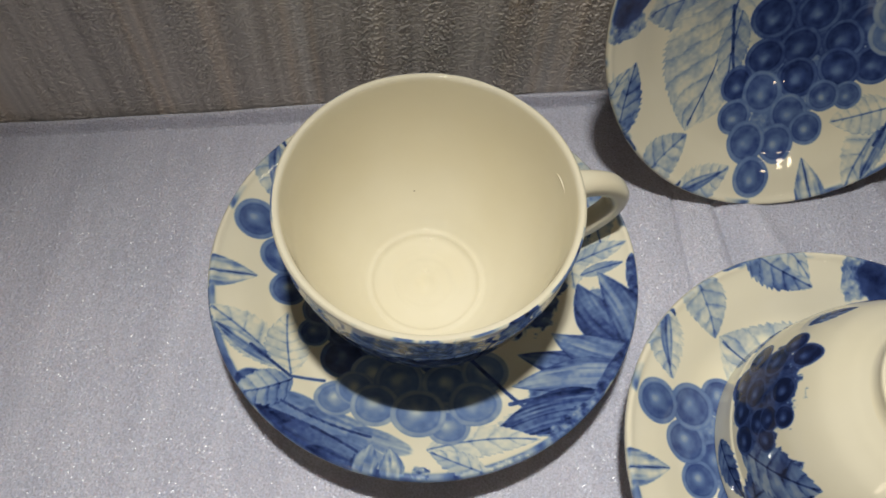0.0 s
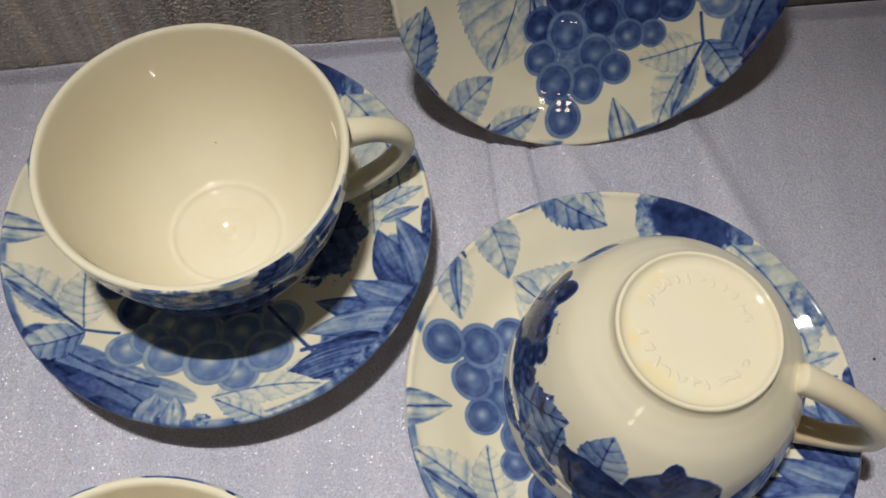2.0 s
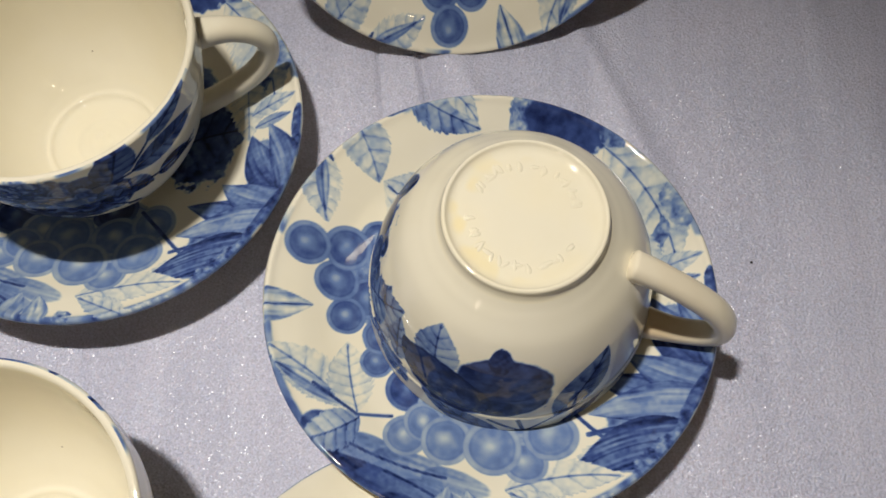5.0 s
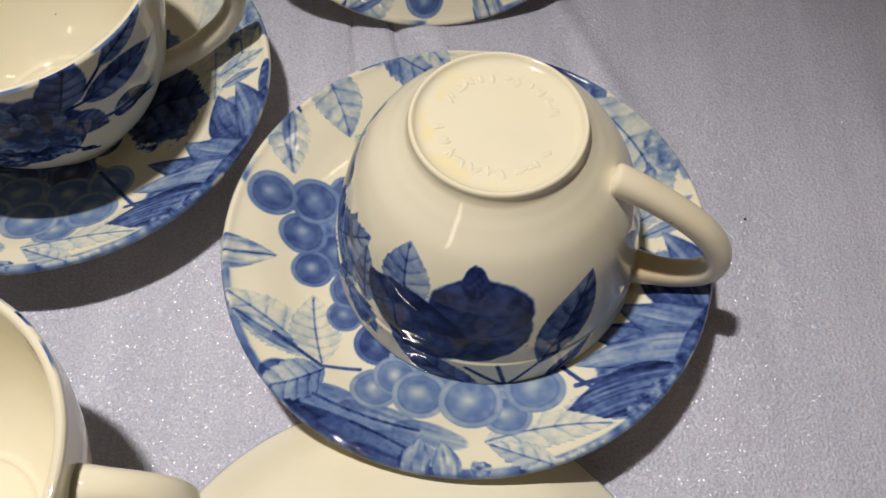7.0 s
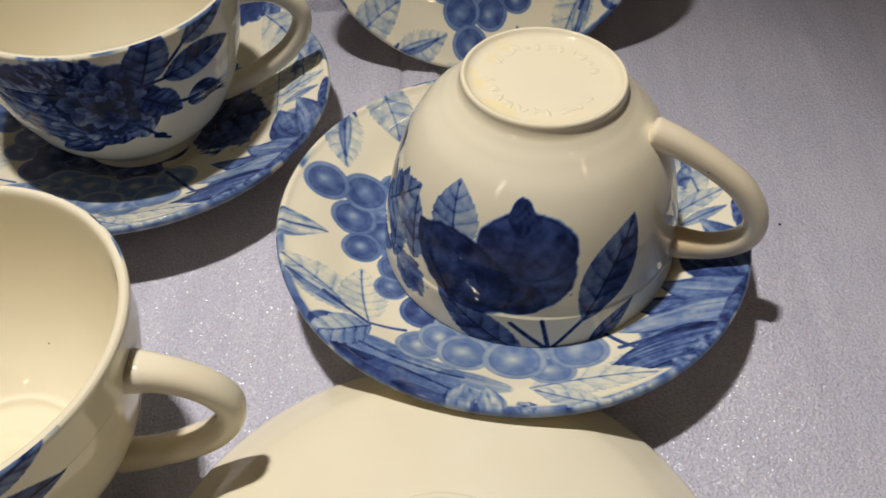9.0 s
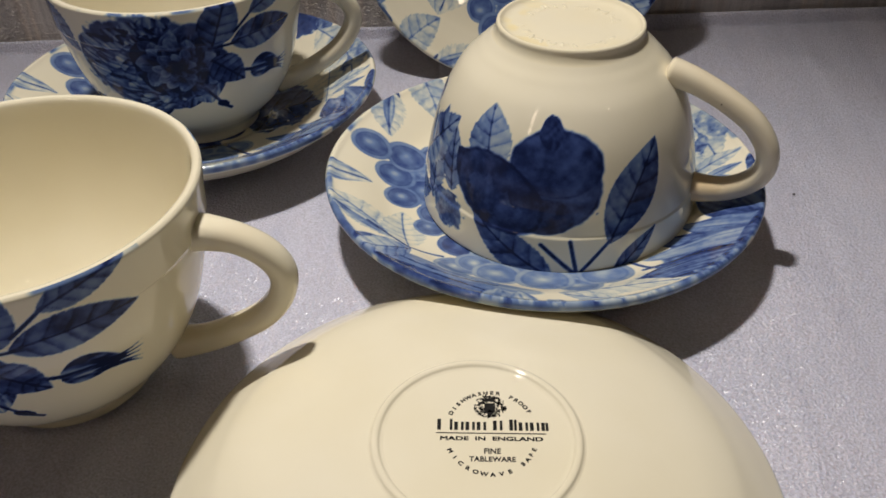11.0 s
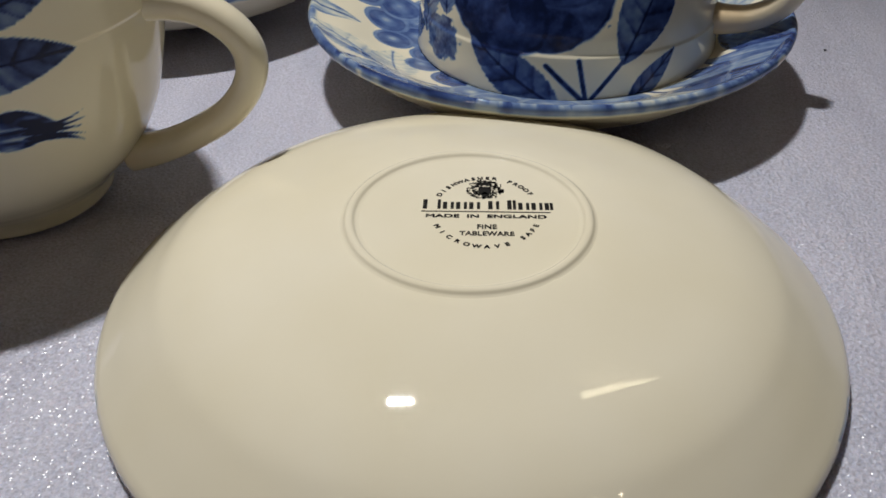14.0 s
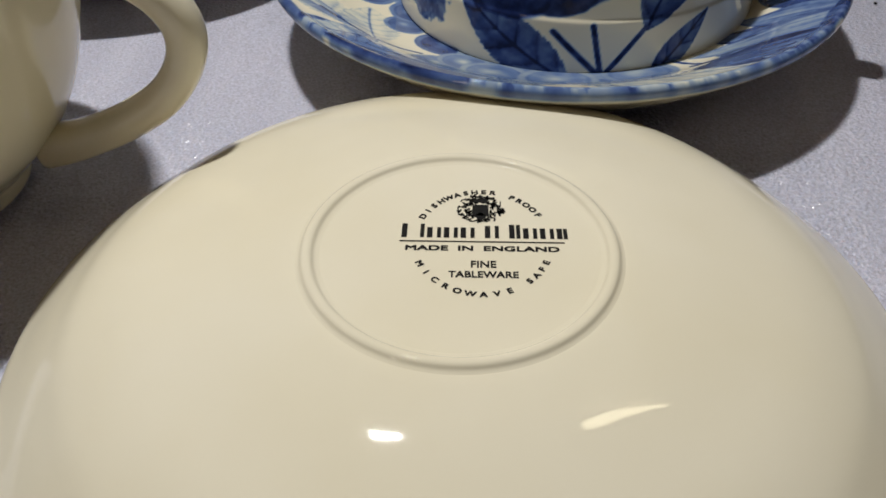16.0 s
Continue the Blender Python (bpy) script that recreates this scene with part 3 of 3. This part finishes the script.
    s.stem(-83 * d, 37, -76 * d, 29, 0.6, 0.85), s.wash(-74.5 * d, 27.5, 2.6, 1.9, -30, 0.92, 0.3, 0.2), s.stem(-75 * d, 27, -70 * d, 24, 0.7, 0.9)
    # chipped blue along the lip
    lip = np.arange(len(s.x))
    s.lay(lip, step(70.6, 71.6, s.y) * step(0.55, 0.8, lattice(s.x, s.y * 0.2, 7.0, 3)) * (np.abs(s.x) > 22), np.full(len(s.x), 0.5))
    return s.k


# ---- room ----
WALL_TURN = 9.2
tagged(part("wall_north", box(-1.6, 0, -0.75, 1.6, 0.1, 1.7), PAPER), "grey-brown streaky embossed wallpaper on the wall", "wall", kind="structure").matrix_world = pose(0, 0.2505, 0, 0, 0, WALL_TURN)


def embossed_paper():
    """The papered stretch behind the tableware: short raised worms lying across upright threads."""
    x, z = np.meshgrid(np.linspace(-0.25, 0.12, 980), np.linspace(-0.003, 0.115, 420))
    u, w = x * 1000, z * 1000
    bend = 1.3 * (lattice(u, w, 1.7, 51) - 0.5)
    worm = lattice(u * 1.15 + 0.5 * bend, (w + 0.4 * bend + 0.3 * u) * 1.0, 0.66, 52)
    worm = step(0.40, 0.72, worm) * (0.55 + 0.45 * lattice(u, w, 4.0, 53))
    thread = lattice(u + 0.3 * bend, w * 0.06, 1.6, 54)
    band = step(0.3, 0.7, lattice(u, w * 0.03, 6.0, 55))
    deep = 0.62 * worm * (0.35 + 0.65 * band) + 0.30 * thread
    mesh = grid_mesh("wallpaper", np.stack([x, -0.0004 - deep / 1000, z], -1), False)
    ob = linked("wall_paper", mesh, PAPER)
    ob.matrix_world = pose(0, 0.2505, 0, 0, 0, WALL_TURN)
    return tagged(ob, "grey-brown embossed wallpaper with upright streaks", "wallpaper", kind="structure")


embossed_paper()
# unseen shell added round the table; its near-black colour keeps shadows deep
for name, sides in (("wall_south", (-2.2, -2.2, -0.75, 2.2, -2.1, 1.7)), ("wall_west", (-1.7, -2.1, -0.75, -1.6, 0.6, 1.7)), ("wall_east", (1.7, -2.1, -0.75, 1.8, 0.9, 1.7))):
    tagged(part(name, box(*sides), DARK_SHELL), "unseen near-black wall closing the room", "wall", kind="structure")
tagged(part("ceiling", box(-2.2, -2.2, 1.7, 2.2, 1.0, 1.8), DARK_SHELL), "unseen near-black ceiling closing the room", "ceiling", kind="structure")
tagged(part("floor", box(-2.2, -2.2, -0.85, 2.2, 1.0, -0.75), DARK_SHELL), "unseen near-black floor closing the room", "floor", kind="structure")

table = tagged(new("table"), "plain wooden table hidden under a foam sheet", "table")
part("tabletop", box(-0.75, -0.62, -0.034, 0.85, 0.128, -0.0045, 0.003), WOOD, table, smooth=False)
for x, y in ((-0.7, -0.57), (0.8, -0.57), (-0.7, 0.08), (0.8, 0.08)):
    part("leg", box(x - 0.025, y - 0.025, -0.75, x + 0.025, y + 0.025, -0.034, 0.003), WOOD, table, smooth=False)


def wall_y(x):
    return 0.2505 + math.tan(radians(WALL_TURN)) * x


def foam_sheet():
    """A thin sheet over the table: slow waves, two folds, and a lip that turns up at the wall."""
    xs = np.r_[np.linspace(-0.62, 0.06, 130, endpoint=False), np.linspace(0.06, 0.27, 260, endpoint=False), np.linspace(0.27, 0.75, 100)]
    ts = np.r_[np.linspace(0, 0.975, 170), np.linspace(0.9754, 1, 30)]
    x, t = np.meshgrid(xs, ts)
    back = wall_y(0) + math.tan(radians(WALL_TURN)) * x
    y = -0.6 + (back - 0.0035 + 0.6) * t
    gap = back - y + 0.0016 * (lattice(x, x * 0, 0.07, 14) - 0.5)
    z = 0.0012 * (lattice(x, y, 0.11, 3) - 0.5) * step(0.0, 0.10, np.abs(x - 0.13)) - 0.0004
    z += 0.0007 * (lattice(x, y * 0.25, 0.022, 8) - 0.5)
    wave = 0.75 + 0.55 * (lattice(x, y * 0, 0.06, 4) - 0.5)
    z += 0.0095 * wave * step(0.0072, 0.0036, gap)
    for x0, slope, wide, tall in ((0.1012, -0.148, 0.0014, -0.0016), (0.1203, -0.200, 0.0024, -0.0026), (0.1330, -0.62, 0.006, 0.0022), (0.1985, -0.43, 0.006, 0.0024), (0.305, -0.25, 0.012, 0.0016)):
        off = x - (x0 + slope * (y - 0.205))
        z += tall * np.exp(-((off / wide) ** 2)) * step(0.10, 0.16, y) * step(0.262, 0.24, y)
    mesh = grid_mesh("foam_sheet", np.stack([x, y, z], -1), False)
    ob = linked("foam_sheet", mesh, FOAM)
    thick = ob.modifiers.new("thick", "SOLIDIFY")
    thick.thickness, thick.offset = 0.003, -1
    return tagged(ob, "white polyethylene packing foam sheet with a sparkling grain and faint folds", "foam sheet")


foam_sheet()

# ---- tableware ----
SAUCER_UP = ((0.0005, 4.9), (14, 4.9), (26, 5.0), (30, 5.5), (34, 7.3), (38, 8.9), (45, 10.6), (54, 12.9), (60, 15.0), (65, 17.8), (70, 20.7), (74, 22.6), (77.5, 24.2), (79.3, 25.2), (80.3, 26.0), (81.2, 26.5), (82.0, 26.5))
SAUCER_DOWN = ((82.0, 26.5), (82.65, 26.0), (82.95, 25.1), (82.75, 24.0), (82.0, 22.9), (78.8, 20.2), (75, 17.0), (71, 13.9), (66, 10.4), (58, 7.0), (48, 4.4), (38, 2.3), (30, 1.15), (27.6, 1.0))
FOOT = ((28.2, 1.15), (27.2, 0.75), (26.7, 0.2), (26.2, 0.0), (25.6, 0.0), (25.1, 0.2), (24.6, 0.7), (23.5, 0.95))
COLUMNS = 960


def saucer_meshes():
    up = smooth_curve(SAUCER_UP, 178)
    co = turned(up, COLUMNS)
    ink = saucer_print(co[..., 0], co[..., 1]).reshape(co.shape[:2])
    down = turned(smooth_curve(SAUCER_DOWN, 46), COLUMNS)
    rim = rim_wash(down[..., 0], down[..., 1]) * step(22.8, 24.0, down[..., 2]) * (0.30 + 0.42 * lattice(down[..., 0], down[..., 1], 3.5, 6))
    dish = grid_mesh("dish", np.concatenate([co, down[1:]]) / 1000, True, np.concatenate([ink, rim[1:]]))
    plain_dish = grid_mesh("dish", np.concatenate([co[::4, ::4], down[1:, ::4]]) / 1000, True, np.concatenate([ink[::4, ::4], rim[1:, ::4]]))
    foot = grid_mesh("foot_ring", turned(smooth_curve(FOOT, 20), 160) / 1000, True)
    base = grid_mesh("base", turned([(24.0, 0.9), (20, 1.0), (10, 1.0), (0.001, 1.0)], 96) / 1000, True)
    return dish, plain_dish, foot, base


DISH, TURNED_DISH, SAUCER_FOOT, SAUCER_BASE = saucer_meshes()
for mesh, mat in ((DISH, DISH_PRINT), (TURNED_DISH, BACK), (SAUCER_FOOT, GLAZE), (SAUCER_BASE, GLAZE)):
    mesh.materials.append(mat)


def saucer(m, label, dish=DISH):
    ob = tagged(new("saucer"), label, "saucer", "blue printed tea set")
    for name, mesh in (("dish", dish), ("foot_ring", SAUCER_FOOT), ("base", SAUCER_BASE)):
        linked(name, mesh, None, ob)
    ob.matrix_world = m
    return ob


CUP_OUT = ((27.5, 5.2), (29.4, 7.2), (32.6, 10.2), (38.6, 16.6), (44.0, 26.4), (47.8, 38.0), (50.5, 50.0), (51.25, 55.8), (51.4, 56.7), (51.86, 57.3), (51.98, 58.3), (52.25, 62.5), (52.9, 69.5), (52.9, 71.2), (52.2, 71.9))
CUP_IN = ((52.2, 71.9), (51.0, 72.0), (50.2, 71.2), (49.7, 69.0), (48.6, 61), (46.9, 50.0), (44.2, 38.5), (40.0, 27.0), (34.5, 17.5), (28.5, 11.0), (25.0, 8.3), (23.2, 7.4), (22.3, 7.75), (21.5, 7.7), (20.2, 6.5), (16, 6.1), (12.5, 6.1), (11.5, 6.3), (9.5, 6.0), (6, 6.1), (4.2, 5.8), (2.4, 5.0), (1.0, 4.6), (0.0005, 4.55))
CUP_FOOT = ((28.6, 6.4), (26.9, 4.6), (26.1, 2.6), (26.0, 1.0), (25.7, 0.25), (25.1, 0.0), (24.6, 0.3), (24.1, 1.0), (23.0, 1.7), (21.0, 2.1), (16, 2.25), (12, 2.3), (0.001, 2.3))
HANDLE_PATH = ((48.6, 57.2), (54, 57.4), (62.8, 55.6), (70.4, 50.8), (74.2, 44), (73.0, 36), (66.8, 27.6), (57, 21), (46.5, 16.2), (39.5, 14.2), (34.8, 13.2))


def cup_meshes():
    out = smooth_curve(CUP_OUT, 160)
    co = turned(out, 760)
    a = np.degrees(np.arctan2(co[..., 1], co[..., 0]))
    ink = cup_print(a * 0.8, co[..., 2]).reshape(co.shape[:2])
    inside = turned(smooth_curve(CUP_IN, 110), 190)
    bowl = grid_mesh("bowl", co / 1000, True, ink)
    inside = grid_mesh("inside", inside / 1000, True)
    ring = turned(smooth_curve(CUP_FOOT, 60), 200)
    out, way = np.hypot(ring[..., 0], ring[..., 1]), np.degrees(np.arctan2(ring[..., 1], ring[..., 0]))
    side = np.exp(-((((way - 150 + 180) % 360 - 180) / 75) ** 2))
    stain = np.exp(-(((out - 20.5) / 3.6) ** 2)) * (ring[..., 2] < 3) * (0.15 + 0.75 * side) * step(0.25, 0.75, lattice(ring[..., 0], ring[..., 1], 4.5, 31))
    foot = grid_mesh("foot_ring", ring / 1000, True, 0.75 * stain)
    path = smooth_curve(HANDLE_PATH, 110)
    s = np.linspace(0, 1, 110)
    close = np.sqrt(np.clip(1 - np.clip((s - 0.978) / 0.022, 0, 1) ** 2, 0.0004, 1))
    wide = 4.6 + 1.3 * np.exp(-((s / 0.10) ** 2)) + 0.5 * np.exp(-(((1 - s) / 0.10) ** 2))
    wide = wide * close
    tall = 4.0 + 0.9 * np.exp(-((s / 0.12) ** 2)) + 0.8 * np.exp(-(((1 - s) / 0.12) ** 2))
    round_it = tube(path, wide, tall * close)
    blotch = 0.3 + 0.7 * lattice(round_it[..., 0], round_it[..., 1] + round_it[..., 2], 5.0, 17)
    # browner towards the lower joint: stain, and warm shade put into the colour
    handle = grid_mesh("handle", round_it / 1000, True, 0.4 * np.exp(-(((1 - s) / 0.17) ** 2))[:, None] * blotch)
    worn = grid_mesh("handle", round_it / 1000, True, 0.75 * np.exp(-((s / 0.26) ** 2))[:, None] * (0.4 + 0.6 * blotch))
    return bowl, inside, foot, handle, worn


BOWL, INSIDE, CUP_RING, CUP_HANDLE, WORN_SHADED_HANDLE = cup_meshes()
for mesh, mat in ((BOWL, PRINT), (INSIDE, INNER), (CUP_RING, MARKS), (CUP_HANDLE, HANDLE), (WORN_SHADED_HANDLE, HANDLE)):
    mesh.materials.append(mat)


def cup(m, label, handle=CUP_HANDLE):
    ob = tagged(new("tea_cup"), label, "cup", "blue printed tea set")
    for name, mesh in (("bowl", BOWL), ("inside", INSIDE), ("foot_ring", CUP_RING), ("handle", handle)):
        linked(name, mesh, None, ob)
    ob.matrix_world = m
    return ob


saucer(pose(-0.0064, 0.1492, 0), "cream saucer with blue grape and leaf print under an upright cup")
saucer(pose(0.1521, 0.0864, 0), "cream saucer with blue grape and leaf print under an overturned cup")
lean = Matrix.Translation((0.1377, 0.2382, 0.0765)) @ pose(0, 0, 0, 67, 0, 9) @ Matrix.Translation((0, 0, -0.0264)) @ pose(0, 0, 0, 0, 0, 97)
saucer(lean, "cream saucer with blue grape print leaning upright against the wallpaper")
flipped = saucer(pose(0.1357, -0.0497, 0.0273, 180, 0, 0) @ Matrix.Diagonal((1.02, 1.02, 1, 1)), "plain cream back of an overturned saucer with a black stamp", TURNED_DISH)
cup(pose(-0.0059, 0.1493, 0.0051, 0, 0, 19.5), "upright cream tea cup with blue rose print, empty, on a saucer")
cup(pose(0.0025, -0.0107, 0.0008, 0, 0, 1.5), "upright cream tea cup with blue rose print, empty, on the foam")
cup(pose(0.159, 0.091, 0.0823, 180, 0, -16.5), "overturned cream tea cup with blue lemon print on a saucer", WORN_SHADED_HANDLE)


# ---- marks ----
def bars(name, boxes, mat, parent, label=""):
    """Small raised bars in one mesh: rows of x, y, turn, width, height, rise, all lying on z = 0 of the parent's mark."""
    bm = bmesh.new()
    for x, y, turn, w, h, rise in boxes:
        made = bmesh.ops.create_cube(bm, size=1)["verts"]
        bmesh.ops.transform(bm, matrix=pose(x, y, 0, 0, 0, turn) @ Matrix.Diagonal((w, h, rise, 1)), verts=made)
    return part(name, bm, mat, parent, label, False)


def letters(name, text, size, parent, place, wide=1.0, bold=0.0):
    """Flat black lettering in the built-in font, centred on its place (x, y, turn in degrees), thickened by overprinting."""
    curve = bpy.data.curves.new(name, "FONT")
    curve.body, curve.size, curve.align_x, curve.extrude = text, 1.0, "CENTER", 0.00003 / size
    tmp = new("tmp", curve)
    mesh = bpy.data.meshes.new_from_object(tmp)
    bpy.data.objects.remove(tmp)
    mesh.name = name
    bm = bmesh.new()
    for n, (u, v) in enumerate(((-1, -1), (1, -1), (-1, 1), (1, 1)) if bold else ((0, 0),)):
        layer = mesh.copy()
        layer.transform(Matrix.Translation((u * bold, v * bold, n * 0.000004 / size)))
        bm.from_mesh(layer)
        bpy.data.meshes.remove(layer)
    bm.to_mesh(mesh)
    bm.free()
    mesh.transform(Matrix.Translation((place[0], place[1], 0)) @ pose(0, 0, 0, 0, 0, place[2]) @ Matrix.Diagonal((wide * size, size, size, 1)))
    return linked(name, mesh, BLACK, parent)


def backstamp(parent):
    mark = new("backstamp")
    mark.parent = parent
    tagged(mark, "black printed maker's stamp")
    mark.matrix_basis = pose(0, 0, 0.00093, 180, 0, 0) @ pose(0.0036, 0.0025, 0, 0, 0, 3.9)
    mm = 0.001
    # the maker's name, as plain bars of its size
    x = -13.9
    for w, h in ((4.4, 3.6), (2.9, 2.7), (2.9, 2.7), (2.9, 2.7), (0, 0), (2.9, 3.2), (0, 0), (2.4, 3.6), (2.9, 2.7), (2.9, 2.7), (2.3, 2.7)):
        if w:
            y, wide = (0.35 + h / 2) * mm, w - 0.45
            sides = [((x + 0.5) * mm, y, 0, 0.95 * mm, h * mm, 0.00006), ((x + wide - 0.35) * mm, y, 0, 0.7 * mm, h * mm, 0.00006)]
            bars("name_mark", sides, BLACK, mark)
        x += w or 1.3
    bars("rule", [(0, -0.65 * mm, 0, 28.2 * mm, 0.28 * mm, 0.00006)], BLACK, mark)
    letters("lettering", "MADE  IN  ENGLAND", 1.7 * mm, mark, (0, -2.95 * mm, 0), 1.62, 0.030)
    letters("lettering", "FINE", 2.3 * mm, mark, (0.2 * mm, -7.1 * mm, 0), 0.95, 0.022)
    letters("lettering", "TABLEWARE", 2.1 * mm, mark, (0.2 * mm, -9.5 * mm, 0), 0.98, 0.022)
    for word, start, end, upright in (("DISHWASHER", 153, 80, True), ("PROOF", 62, 31, True), ("MICROWAVE", 208, 292, False), ("SAFE", 311, 335, False)):
        for n, letter in enumerate(word):
            a = start + (end - start) * n / (len(word) - 1)
            r = 12.6 if upright else 14.0
            letters("lettering", letter, 1.6 * mm, mark, (r * 0.88 * mm * math.cos(radians(a)), r * mm * math.sin(radians(a)), a - 90 if upright else a + 90), 1.15, 0.036)
    # crest: a shield with mantling, as plain shapes
    crest = [(-0.2 * mm, 7.9 * mm, 0, 2.9 * mm, 3.1 * mm, 0.00005), (-0.2 * mm, 6.2 * mm, 45, 1.6 * mm, 1.6 * mm, 0.00005), (-0.2 * mm, 10.6 * mm, 0, 2.6 * mm, 1.0 * mm, 0.00005), (-0.2 * mm, 11.7 * mm, 45, 0.9 * mm, 0.9 * mm, 0.00005)]
    rnd = random.Random(5)
    for n in range(170):
        a, r = rnd.uniform(0, 2 * math.pi), rnd.uniform(1.9, 4.1)
        crest.append(((-0.2 + r * math.cos(a) * 1.02) * mm, (8.4 + r * math.sin(a) * 0.95) * mm, rnd.uniform(0, 180), rnd.uniform(0.5, 1.2) * mm, rnd.uniform(0.2, 0.4) * mm, 0.00004))
    bars("crest", crest, BLACK, mark)


backstamp(flipped)


def relief(parent):
    """Blurred raised marks in two arcs under the glaze of a cup's base."""
    bm, rnd = bmesh.new(), random.Random(3)
    for angles in (range(22, 160, 15), range(198, 330, 13)):
        for a in angles:
            for n in range(rnd.choice((1, 2, 2, 3))):
                r, b = 0.0172 + rnd.uniform(-0.0008, 0.0008), radians(a + rnd.uniform(-3.5, 3.5))
                made = bmesh.ops.create_icosphere(bm, subdivisions=2, radius=0.5)["verts"]
                turn = a + rnd.choice((0, 25, -25, 90)) + rnd.uniform(-10, 10)
                bmesh.ops.transform(bm, matrix=pose(r * math.cos(b), r * math.sin(b), 0, 0, 0, turn) @ Matrix.Diagonal((rnd.uniform(0.0030, 0.0048), rnd.uniform(0.0014, 0.0020), rnd.uniform(0.0007, 0.0009), 1)), verts=made)
    ob = part("raised_mark", bm, MARKS, parent, "worn raised marks under cream glaze")
    ob["kind"] = "stuff"
    ob.matrix_basis = pose(0, 0, 0.0024)


for ob in [o for o in scene.objects if o.name.startswith("tea_cup")]:
    relief(ob)
tagged(part("speck", box(-0.0005, -0.0004, -0.0002, 0.0005, 0.0004, 0.0003, 0.0001), BLACK), "tiny black speck of dirt lying on the foam", "speck").location = (0.2584, 0.1113, 0.0002)
